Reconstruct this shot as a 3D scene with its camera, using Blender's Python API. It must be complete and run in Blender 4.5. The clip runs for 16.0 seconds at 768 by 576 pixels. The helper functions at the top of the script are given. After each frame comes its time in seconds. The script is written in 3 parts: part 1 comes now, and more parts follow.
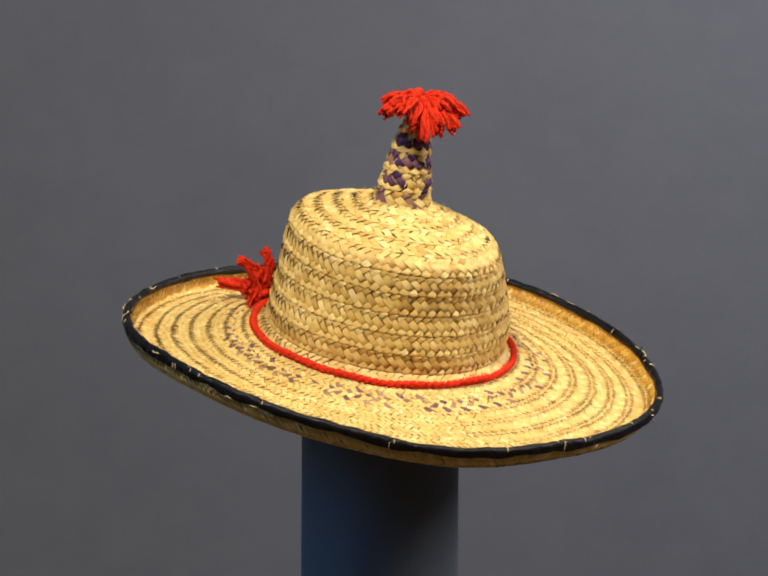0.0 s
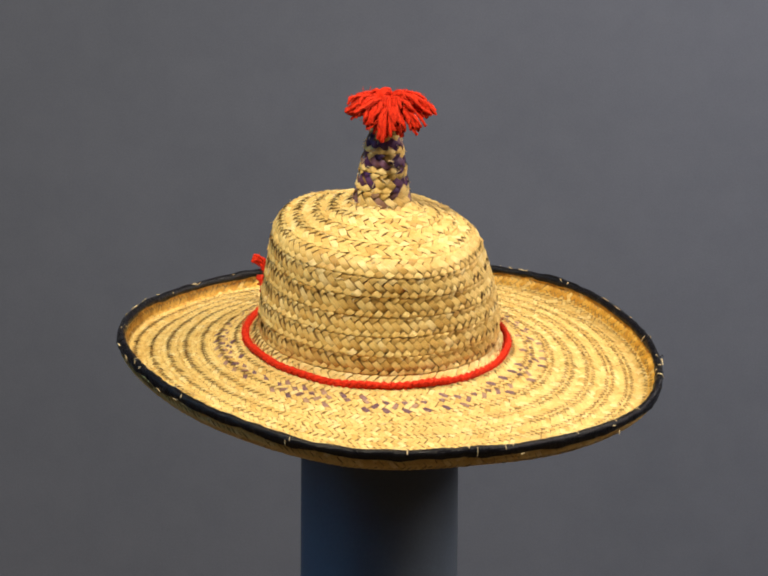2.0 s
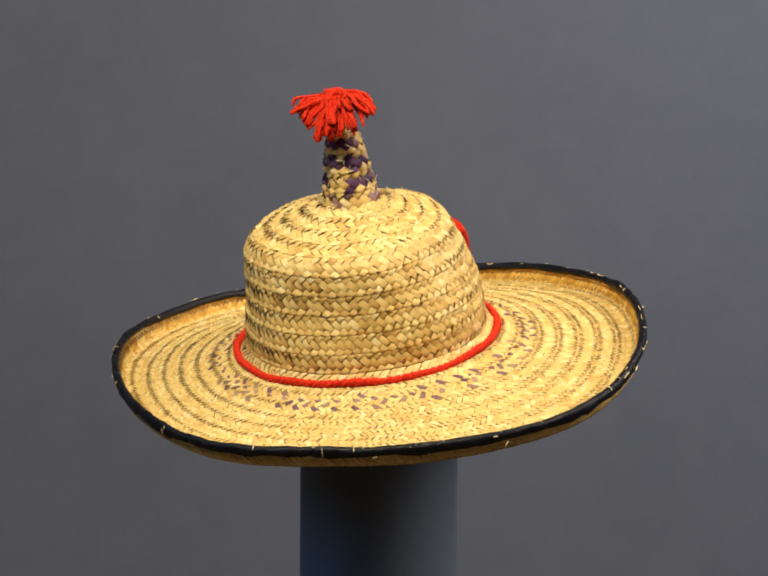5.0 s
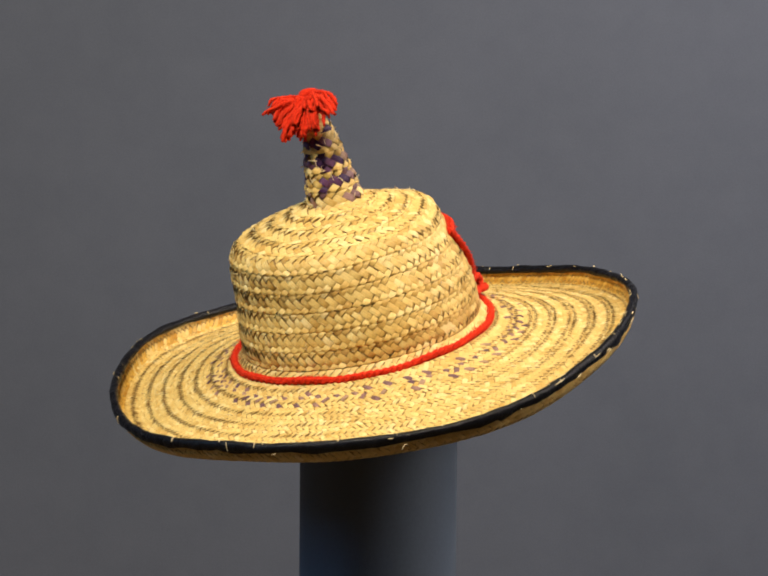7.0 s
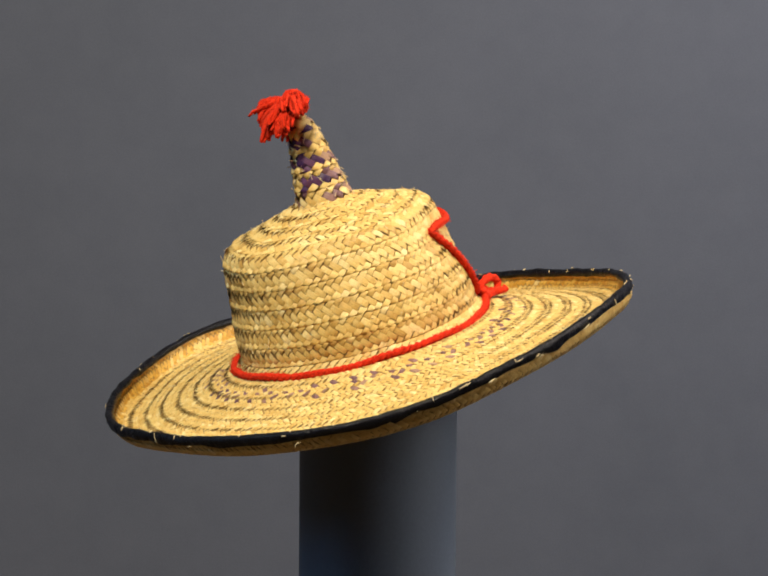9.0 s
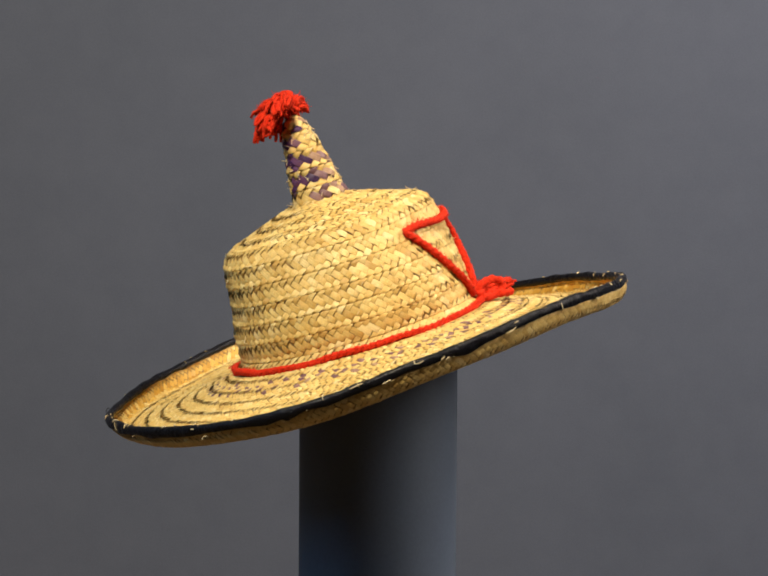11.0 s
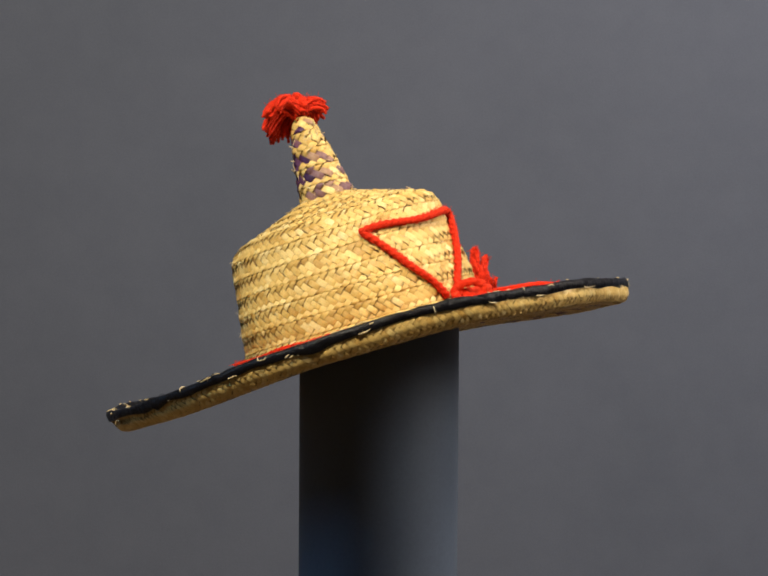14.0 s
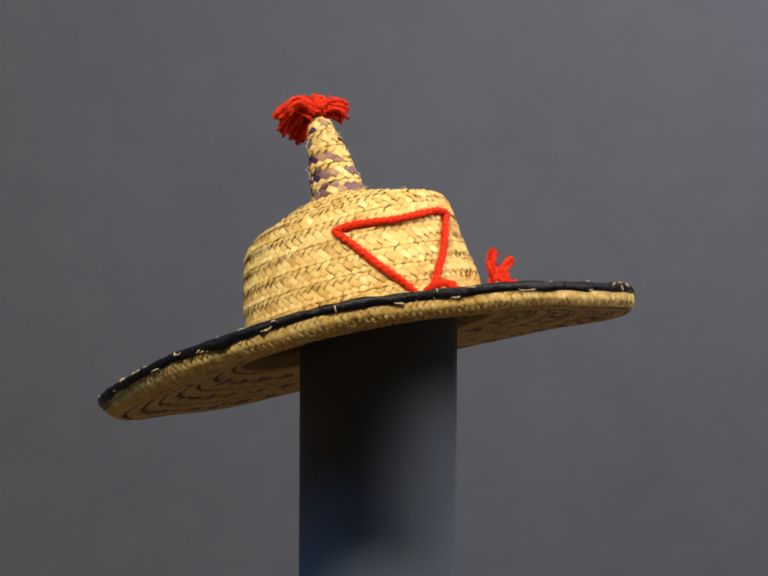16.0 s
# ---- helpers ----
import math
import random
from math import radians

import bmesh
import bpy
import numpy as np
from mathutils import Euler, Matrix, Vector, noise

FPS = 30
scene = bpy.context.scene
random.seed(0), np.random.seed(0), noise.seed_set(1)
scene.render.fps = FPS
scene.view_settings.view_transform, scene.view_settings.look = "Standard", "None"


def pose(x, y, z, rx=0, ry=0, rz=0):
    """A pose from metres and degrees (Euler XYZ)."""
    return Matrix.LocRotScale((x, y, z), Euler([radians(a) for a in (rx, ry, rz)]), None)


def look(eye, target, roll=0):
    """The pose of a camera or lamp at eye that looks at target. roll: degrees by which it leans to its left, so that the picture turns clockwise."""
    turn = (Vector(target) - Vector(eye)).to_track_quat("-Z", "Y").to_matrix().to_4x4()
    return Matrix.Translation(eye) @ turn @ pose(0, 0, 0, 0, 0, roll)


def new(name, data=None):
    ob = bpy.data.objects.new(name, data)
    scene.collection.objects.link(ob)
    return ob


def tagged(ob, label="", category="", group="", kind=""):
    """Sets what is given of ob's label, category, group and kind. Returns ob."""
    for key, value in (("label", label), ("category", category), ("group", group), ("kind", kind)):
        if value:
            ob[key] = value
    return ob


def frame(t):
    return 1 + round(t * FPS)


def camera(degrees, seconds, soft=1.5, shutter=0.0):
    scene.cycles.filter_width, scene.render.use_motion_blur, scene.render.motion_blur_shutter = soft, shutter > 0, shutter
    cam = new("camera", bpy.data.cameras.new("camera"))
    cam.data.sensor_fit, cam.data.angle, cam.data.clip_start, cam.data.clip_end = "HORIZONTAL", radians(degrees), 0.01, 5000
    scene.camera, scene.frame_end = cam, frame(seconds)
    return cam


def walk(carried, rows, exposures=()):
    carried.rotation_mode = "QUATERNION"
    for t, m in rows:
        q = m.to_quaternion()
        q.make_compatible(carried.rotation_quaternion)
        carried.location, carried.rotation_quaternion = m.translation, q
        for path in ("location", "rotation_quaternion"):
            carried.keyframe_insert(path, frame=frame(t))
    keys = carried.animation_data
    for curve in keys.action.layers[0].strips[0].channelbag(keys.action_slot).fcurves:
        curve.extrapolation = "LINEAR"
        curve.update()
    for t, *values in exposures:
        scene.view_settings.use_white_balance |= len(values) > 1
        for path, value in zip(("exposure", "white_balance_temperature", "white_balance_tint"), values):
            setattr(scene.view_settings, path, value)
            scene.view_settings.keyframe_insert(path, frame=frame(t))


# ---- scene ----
EYE_Z = 1.42            # height of the lens over the floor
AXIS_TURN = -9.7264     # degrees a second, the slow turntable
cam = camera(21.92, 16.0, soft=2.0)
EYE = Vector((0.0, -1.5, EYE_Z))
AIM = Vector((0.00278, 0.0, EYE_Z - 1.5 * math.tan(radians(3.244))))
walk(cam, [(0.0, look(EYE, AIM, 0.392)), (16.0, look(EYE, AIM, 0.392))])

# ---- light ----
world = bpy.data.worlds.new("dim_room")
scene.world = world
world.use_nodes = True
world.node_tree.nodes["Background"].inputs[0].default_value = (0.5, 0.56, 0.7, 1)
world.node_tree.nodes["Background"].inputs[1].default_value = 0.036
scene.view_settings.exposure = 0.0


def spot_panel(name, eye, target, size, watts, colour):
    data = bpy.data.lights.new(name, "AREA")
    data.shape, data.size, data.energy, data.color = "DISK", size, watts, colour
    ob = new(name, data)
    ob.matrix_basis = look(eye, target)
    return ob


HAT_Z = EYE_Z - 0.12
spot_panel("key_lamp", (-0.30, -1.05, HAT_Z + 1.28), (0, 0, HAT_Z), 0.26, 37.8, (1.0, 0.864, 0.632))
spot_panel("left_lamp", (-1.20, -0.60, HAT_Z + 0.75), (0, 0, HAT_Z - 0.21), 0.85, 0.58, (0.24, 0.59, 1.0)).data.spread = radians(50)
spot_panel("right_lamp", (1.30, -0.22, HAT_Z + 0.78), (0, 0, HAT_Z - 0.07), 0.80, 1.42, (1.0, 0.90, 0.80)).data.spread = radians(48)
# Unseen wash, added so that the wall grows brighter towards the right.
spot_panel("added_wall_wash", (1.05, 0.00, HAT_Z + 1.15), (0.70, 1.3, HAT_Z - 0.15), 0.30, 16.4, (1.0, 0.90, 0.80))


# ---- materials ----
def material(name, rough=0.5, metal=0.0):
    m = bpy.data.materials.new(name)
    m.use_nodes = True
    nt = m.node_tree
    b = nt.nodes["Principled BSDF"]
    b.inputs["Roughness"].default_value = rough
    b.inputs["Metallic"].default_value = metal
    return m, nt, b


def node(nt, kind, **values):
    n = nt.nodes.new(kind)
    for key, value in values.items():
        n.inputs[key.replace("_", " ")].default_value = value
    return n


def ramp(nt, fac, stops):
    r = nt.nodes.new("ShaderNodeValToRGB")
    while len(r.color_ramp.elements) < len(stops):
        r.color_ramp.elements.new(0.5)
    for e, (at, colour) in zip(r.color_ramp.elements, stops):
        e.position, e.color = at, (*colour, 1)
    nt.links.new(fac, r.inputs[0])
    return r.outputs[0]


def mix(nt, fac, a, b, kind="MIX"):
    m = nt.nodes.new("ShaderNodeMix")
    m.data_type, m.blend_type = "RGBA", kind
    for socket, value in ((m.inputs[0], fac), (m.inputs[6], a), (m.inputs[7], b)):
        if isinstance(value, (int, float)):
            socket.default_value = value
        elif isinstance(value, tuple):
            socket.default_value = (*value, 1)
        else:
            nt.links.new(value, socket)
    return m.outputs[2]


def bump(nt, b, height, strength, distance):
    n = node(nt, "ShaderNodeBump", Strength=strength, Distance=distance)
    nt.links.new(height, n.inputs["Height"])
    nt.links.new(n.outputs[0], b.inputs["Normal"])


def straw_material(name, stops, single=False, gloss=0.50):
    """Split reed: a tone of its own for each strand, fibres along it, a few brown blotches."""
    m, nt, b = material(name, gloss)
    if single:
        rnd = nt.nodes.new("ShaderNodeObjectInfo").outputs["Random"]
    else:
        rnd = nt.nodes.new("ShaderNodeNewGeometry").outputs["Random Per Island"]
    tone = ramp(nt, rnd, stops)
    uv = nt.nodes.new("ShaderNodeUVMap")
    mp = nt.nodes.new("ShaderNodeMapping")
    mp.inputs["Scale"].default_value = (9, 0.7, 1)
    nt.links.new(uv.outputs[0], mp.inputs[0])
    fibre = node(nt, "ShaderNodeTexNoise", Scale=1.0, Detail=3.0, Roughness=0.6)
    nt.links.new(mp.outputs[0], fibre.inputs["Vector"])
    co = nt.nodes.new("ShaderNodeTexCoord")
    blotch = node(nt, "ShaderNodeTexNoise", Scale=38.0, Detail=4.0, Roughness=0.62)
    nt.links.new(co.outputs["Object"], blotch.inputs["Vector"])
    wear = ramp(nt, blotch.outputs[0], [(0.40, (1.06, 1.04, 1.0)), (0.60, (0.95, 0.90, 0.80)), (0.76, (0.72, 0.57, 0.38))])
    lines = ramp(nt, fibre.outputs[0], [(0.30, (0.80, 0.76, 0.70)), (0.60, (1.04, 1.03, 1.0))])
    col = mix(nt, 1.0, mix(nt, 0.5, tone, wear, "MULTIPLY"), lines, "MULTIPLY")
    nt.links.new(col, b.inputs["Base Color"])
    b.inputs["Specular IOR Level"].default_value = 0.36
    bump(nt, b, fibre.outputs[0], 0.35, 0.0004)
    return m


STRAW_STOPS = [(0.0, (0.60, 0.385, 0.112)), (0.10, (0.66, 0.453, 0.155)), (0.5, (0.715, 0.518, 0.186)), (0.85, (0.765, 0.583, 0.240)), (1.0, (0.81, 0.655, 0.330))]
STRAW = straw_material("woven_straw", STRAW_STOPS)
STRAW_ONE = straw_material("woven_straw_single", STRAW_STOPS, single=True)
# Straw with the orange of light bounced onto the lip put in its colour.
LIP_BOUNCE = straw_material("bounce_tinted_straw", [(0.0, (0.50, 0.26, 0.035)), (0.5, (0.61, 0.36, 0.060)), (1.0, (0.71, 0.46, 0.11))])
BROWNED = straw_material("browned_straw", [(0.0, (0.52, 0.325, 0.095)), (0.5, (0.61, 0.415, 0.13)), (1.0, (0.70, 0.50, 0.18))])
PURPLE_STOPS = [(0.0, (0.028, 0.010, 0.050)), (0.5, (0.070, 0.024, 0.100)), (0.8, (0.130, 0.055, 0.125)), (1.0, (0.23, 0.12, 0.17))]
PURPLE = straw_material("purple_dyed_straw", PURPLE_STOPS, single=True)
LILAC_STOPS = [(0.0, (0.16, 0.085, 0.12)), (0.6, (0.27, 0.155, 0.15)), (1.0, (0.42, 0.27, 0.17))]
FADED_ONE = straw_material("faded_purple_straw_single", LILAC_STOPS, single=True)
FADED = straw_material("faded_purple_straw", [(0.0, (0.14, 0.072, 0.100)), (0.6, (0.27, 0.150, 0.145)), (1.0, (0.42, 0.27, 0.18))])


def backing_material():
    m, nt, b = material("straw_backing", 0.75)
    co = nt.nodes.new("ShaderNodeTexCoord")
    n = node(nt, "ShaderNodeTexNoise", Scale=160.0, Detail=4.0)
    nt.links.new(co.outputs["Object"], n.inputs["Vector"])
    nt.links.new(ramp(nt, n.outputs[0], [(0.3, (0.22, 0.125, 0.036)), (0.7, (0.40, 0.25, 0.085))]), b.inputs["Base Color"])
    return m


BACKING = backing_material()


def yarn_material():
    m, nt, b = material("red_wool", 0.85)
    co = nt.nodes.new("ShaderNodeTexCoord")
    n = node(nt, "ShaderNodeTexNoise", Scale=420.0, Detail=4.0, Roughness=0.7)
    nt.links.new(co.outputs["Object"], n.inputs["Vector"])
    tone = ramp(nt, n.outputs[0], [(0.25, (0.36, 0.010, 0.003)), (0.5, (0.62, 0.026, 0.007)), (0.8, (0.76, 0.055, 0.016))])
    nt.links.new(tone, b.inputs["Base Color"])
    b.inputs["Sheen Weight"].default_value = 0.12
    b.inputs["Specular IOR Level"].default_value = 0.12
    b.inputs["Sheen Tint"].default_value = (1.0, 0.3, 0.2, 1)
    bump(nt, b, n.outputs[0], 0.8, 0.0012)
    return m


YARN = yarn_material()


def tape_material():
    m, nt, b = material("black_tape", 0.30)
    b.inputs["Specular IOR Level"].default_value = 0.20
    co = nt.nodes.new("ShaderNodeTexCoord")
    n = node(nt, "ShaderNodeTexNoise", Scale=140.0, Detail=5.0, Roughness=0.65)
    nt.links.new(co.outputs["Object"], n.inputs["Vector"])
    nt.links.new(ramp(nt, n.outputs[0], [(0.35, (0.004, 0.004, 0.006)), (0.62, (0.007, 0.007, 0.010)), (0.80, (0.035, 0.034, 0.040))]), b.inputs["Base Color"])
    bump(nt, b, n.outputs[0], 0.9, 0.0022)
    return m


TAPE = tape_material()
THREAD, _nt, _b = material("cream_thread", 0.8)
_b.inputs["Base Color"].default_value = (0.58, 0.47, 0.28, 1)


def paint_material(name, low, high, rough, scale=5.0):
    """Matt paint with a faint roller texture and slow unevenness."""
    m, nt, b = material(name, rough)
    co = nt.nodes.new("ShaderNodeTexCoord")
    slow = node(nt, "ShaderNodeTexNoise", Scale=scale, Detail=4.0, Roughness=0.55)
    fine = node(nt, "ShaderNodeTexNoise", Scale=420.0, Detail=2.0)
    for n in (slow, fine):
        nt.links.new(co.outputs["Object"], n.inputs["Vector"])
    cloud = node(nt, "ShaderNodeTexNoise", Scale=5.0 * scale, Detail=5.0, Roughness=0.7)
    nt.links.new(co.outputs["Object"], cloud.inputs["Vector"])
    tone = ramp(nt, slow.outputs[0], [(0.3, low), (0.7, high)])
    tone = mix(nt, 1.0, tone, ramp(nt, cloud.outputs[0], [(0.3, (0.955, 0.955, 0.965)), (0.7, (1.045, 1.04, 1.03))]), "MULTIPLY")
    grain = ramp(nt, fine.outputs[0], [(0.3, (0.95, 0.95, 0.95)), (0.7, (1.04, 1.04, 1.04))])
    nt.links.new(mix(nt, 1.0, tone, grain, "MULTIPLY"), b.inputs["Base Color"])
    bump(nt, b, fine.outputs[0], 0.12, 0.0006)
    return m


WALL_PAINT = paint_material("grey_wall_paint", (0.122, 0.145, 0.213), (0.134, 0.158, 0.231), 0.8)
COLUMN_PAINT = paint_material("slate_column_paint", (0.084, 0.111, 0.163), (0.095, 0.124, 0.178), 0.58)
# Floor out of view, coloured to throw warm light up under the brim.
FLOOR_REFLECTOR = paint_material("warm_floor_reflector", (0.25, 0.175, 0.095), (0.31, 0.225, 0.13), 0.5, 1.5)
CEIL_PAINT = paint_material("dark_ceiling_paint", (0.05, 0.05, 0.055), (0.06, 0.06, 0.065), 0.9, 1.5)


# ---- small mesh helpers ----
def part(name, bm, mat, parent, label=""):
    me = bpy.data.meshes.new(name)
    bm.to_mesh(me)
    bm.free()
    return mesh_part(name, me, mat, parent, label)


def mesh_part(name, me, mat, parent, label=""):
    if mat is not None:
        me.materials.clear()
        me.materials.append(mat)
    ob = new(name, me)
    ob.parent = parent
    if label:
        tagged(ob, label)
    return ob


def smooth(me):
    me.polygons.foreach_set("use_smooth", [True] * len(me.polygons))
    return me


def box(name, x0, x1, y0, y1, z0, z1, mat, label, category):
    bm = bmesh.new()
    bmesh.ops.create_cube(bm, size=1.0)
    for v in bm.verts:
        v.co = Vector((x0 if v.co.x < 0 else x1, y0 if v.co.y < 0 else y1, z0 if v.co.z < 0 else z1))
    ob = part(name, bm, mat, None)
    return tagged(ob, label, category, kind="structure")


# ---- the room ----
box("wall_north", -2.2, 2.2, 1.30, 1.42, 0.0, 3.2, WALL_PAINT, "plain matt grey painted wall behind the hat", "wall")
box("wall_south", -2.2, 2.2, -2.72, -2.60, 0.0, 3.2, WALL_PAINT, "plain matt grey painted wall", "wall")
box("wall_west", -2.32, -2.2, -2.72, 1.42, 0.0, 3.2, WALL_PAINT, "plain matt grey painted wall", "wall")
box("wall_east", 2.2, 2.32, -2.72, 1.42, 0.0, 3.2, WALL_PAINT, "plain matt grey painted wall", "wall")
box("floor", -2.32, 2.32, -2.72, 1.42, -0.1, 0.0, FLOOR_REFLECTOR, "unseen floor coloured brown to bounce warm light under the brim", "floor")
box("ceiling", -2.32, 2.32, -2.72, 1.42, 3.2, 3.3, CEIL_PAINT, "dark painted ceiling", "ceiling")

# ---- the turning column ----
COLUMN_R, COLUMN_TOP = 0.0597, EYE_Z - 0.062


def make_column():
    root = new("display_column")
    tagged(root, "smooth round slate-grey painted column holding up the straw hat", "column")
    off = Vector((0.00075, -0.00096, 0))
    rings = [(COLUMN_R + 0.02, 0.0), (COLUMN_R + 0.02, 0.012), (COLUMN_R, 0.016), (COLUMN_R, 0.4), (COLUMN_R, 0.8), (COLUMN_R, 1.1),
             (COLUMN_R, COLUMN_TOP - 0.003), (COLUMN_R - 0.001, COLUMN_TOP - 0.001), (COLUMN_R - 0.003, COLUMN_TOP)]
    n, verts, faces = 256, [], []
    for r, z in rings:
        for i in range(n):
            a = 2 * math.pi * i / n
            over = (math.degrees(a) - 96) / 40      # the sheet laps over itself here
            lap = 0.0015 * over if 0 < over < 1 else 0.0
            verts.append((off.x + (r + lap) * math.cos(a), off.y + (r + lap) * math.sin(a), z))
    for j in range(len(rings) - 1):
        for i in range(n):
            k = (i + 1) % n
            faces.append((j * n + i, j * n + k, (j + 1) * n + k, (j + 1) * n + i))
    faces.append(tuple(reversed(range(n))))
    faces.append(tuple(range((len(rings) - 1) * n, len(rings) * n)))
    me = bpy.data.meshes.new("shaft")
    me.from_pydata(verts, [], faces)
    smooth(me)
    me.polygons[len(faces) - 1].use_smooth = False
    mesh_part("shaft", me, COLUMN_PAINT, root)
    return root


# ---- the hat: its own axes, tilted on the column ----
HAT_FRAME = Matrix(((0.99094937, 0.0, 0.13423615, 0.0),
                    (0.035565, 0.96426392, -0.26254567, 0.0),
                    (-0.12943907, 0.26494357, 0.95553672, EYE_Z - 0.12255),
                    (0, 0, 0, 1)))
RIM_C = np.array((0.0091, -0.0089))
CROWN_C = np.array((0.0022, -0.0135))


def rim_radius(a):
    """The brim is not quite round."""
    return (0.2000 + 0.0016 * np.cos(2 * a) - 0.0012 * np.sin(2 * a) + 0.0008 * np.cos(3 * a) + 0.0011 * np.sin(3 * a) + 0.0013 * np.cos(4 * a)
            - 0.0001 * np.sin(4 * a) + 0.0016 * np.cos(5 * a) + 0.0002 * np.sin(5 * a) - 0.0003 * np.cos(6 * a) - 0.0003 * np.sin(6 * a))


def rim_lift(a):
    """The unevenness of the brim's edge, in metres."""
    return (0.0016 + 0.0009 * np.cos(a) - 0.0045 * np.sin(a) - 0.0021 * np.cos(2 * a) + 0.0068 * np.sin(2 * a)
            - 0.0012 * np.cos(3 * a) - 0.0014 * np.sin(3 * a) - 0.0012 * np.cos(4 * a) + 0.0002 * np.sin(4 * a))


def curve_table(points, n=240):
    """A smooth curve through the points, resampled evenly by length: arrays of the two coordinates and the length."""
    p = np.array([points[0], *points, points[-1]], float)
    out = []
    for i in range(1, len(p) - 2):
        for t in np.linspace(0, 1, 20, endpoint=False):
            a, b, c, d = p[i - 1], p[i], p[i + 1], p[i + 2]
            out.append(0.5 * (2 * b + (c - a) * t + (2 * a - 5 * b + 4 * c - d) * t * t + (3 * b - a - 3 * c + d) * t ** 3))
    out.append(p[-2])
    out = np.array(out)
    s = np.concatenate(([0], np.cumsum(np.linalg.norm(np.diff(out, axis=0), axis=1))))
    e = np.linspace(0, s[-1], n)
    return np.interp(e, s, out[:, 0]), np.interp(e, s, out[:, 1]), s[-1]


CROWN_PROFILE = curve_table([(0.1006, 0.0030), (0.0945, 0.0090), (0.0903, 0.0130), (0.0902, 0.0190), (0.0895, 0.032), (0.0875, 0.045), (0.0846, 0.060), (0.0822, 0.073), (0.0790, 0.0846),
                             (0.0728, 0.0925), (0.058, 0.0988), (0.043, 0.1050), (0.030, 0.1100), (0.019, 0.1140)])
BRIM_PROFILE = curve_table([(0.0, 0.0050), (0.012, 0.0015), (0.035, -0.0045), (0.062, -0.0096), (0.082, -0.0132), (0.0900, -0.0138), (0.0944, -0.0136), (0.0971, -0.0121), (0.0986, -0.0090), (0.0996, -0.0048), (0.1000, 0.0005)])
HORN_PROFILE = curve_table([(0.0220, 0.110), (0.0195, 0.120), (0.0172, 0.134), (0.0147, 0.148), (0.0116, 0.162), (0.0078, 0.174), (0.003, 0.179)])
HORN_C = np.array((0.0005, -0.0135))
BRIM_WIDTH = BRIM_PROFILE[2]
LIP_U = 1.0 - 0.0145 / BRIM_WIDTH      # where the last round of plait stands up


def crown_at(a, u):
    """Point of the crown at angle a, u from 0 at its foot to 1 at the horn."""
    k = u * 239
    r, z = np.interp(k, np.arange(240), CROWN_PROFILE[0]), np.interp(k, np.arange(240), CROWN_PROFILE[1])
    f = np.clip((u - 0.6) / 0.4, 0, 1)
    cx = CROWN_C[0] * (1 - f) + HORN_C[0] * f
    cy = CROWN_C[1] * (1 - f) + HORN_C[1] * f
    g = np.clip((u - 0.3) / 0.3, 0, 1)
    g = g * g * (3 - 2 * g)
    z = z + 0.0065 * g * (1 - f) * (0.5 + 0.5 * np.cos(a - 2.75))
    r = r * (1 - (0.012 + 0.027 * g) * (1 - f) * np.cos(2 * (a - 0.5))) + g * (1 - f) * (0.0050 * np.cos(a - 3.6) + 0.0020 * np.cos(a + 1.06))
    dent = 0.0008 * np.sin(3 * a + 1) + 0.0007 * np.sin(5 * a + 9 * u)
    r = r + dent * np.clip(u * 6, 0, 1)
    return np.stack((cx + r * np.cos(a), cy + r * np.sin(a), z + 0.0008 * np.sin(4 * a + 2) * u), -1)


def brim_at(a, u):
    """Point of the brim at angle a, u from 0 at the crown to 1 at the edge."""
    k = u * 239
    f, z = np.interp(k, np.arange(240), BRIM_PROFILE[0]) / 0.1, np.interp(k, np.arange(240), BRIM_PROFILE[1])
    # the standing edge leans outwards on one side
    foot = np.clip(np.minimum((u - 0.55) / (LIP_U - 0.55), (1 - u) / (1 - LIP_U)), 0, 1)
    f = f - 0.032 * foot * (0.5 + 0.5 * np.cos(a - 5.4))
    x = (CROWN_C[0] + 0.0995 * np.cos(a)) * (1 - f) + (RIM_C[0] + rim_radius(a) * np.cos(a)) * f
    y = (CROWN_C[1] + 0.0995 * np.sin(a)) * (1 - f) + (RIM_C[1] + rim_radius(a) * np.sin(a)) * f
    wave = 0.0006 * np.sin(9 * a + 11 * f) * f
    return np.stack((x, y, z + rim_lift(a) * f ** 1.3 + wave), -1)


def horn_at(a, u):
    k = u * 239
    r, z = np.interp(k, np.arange(240), HORN_PROFILE[0]), np.interp(k, np.arange(240), HORN_PROFILE[1])
    b = np.clip((z - 0.115) / 0.06, 0, 1)
    return np.stack((HORN_C[0] + 0.0012 * b + r * np.cos(a), HORN_C[1] - 0.0032 * b + r * np.sin(a), z), -1)


def brim_low_at(a, u):
    """The underside of the brim."""
    t = np.clip((u - 0.945) / 0.025, 0, 1)
    thick = 0.0020 - 0.0013 * t * t * (3 - 2 * t)  # pressed thin under the tape
    return brim_at(a, u) - thick[..., None] * normals_at(brim_at, a, u)


FACING_UP = (brim_at, brim_low_at)


def normals_at(at, a, u):
    e = 1e-3
    du = at(a, np.clip(u + e, 0, 1)) - at(a, np.clip(u - e, 0, 1))
    da = at(a + e, u) - at(a - e, u)
    n = np.cross(du, da) if at in FACING_UP else np.cross(da, du)
    return n / (np.linalg.norm(n, axis=-1, keepdims=True) + 1e-12)


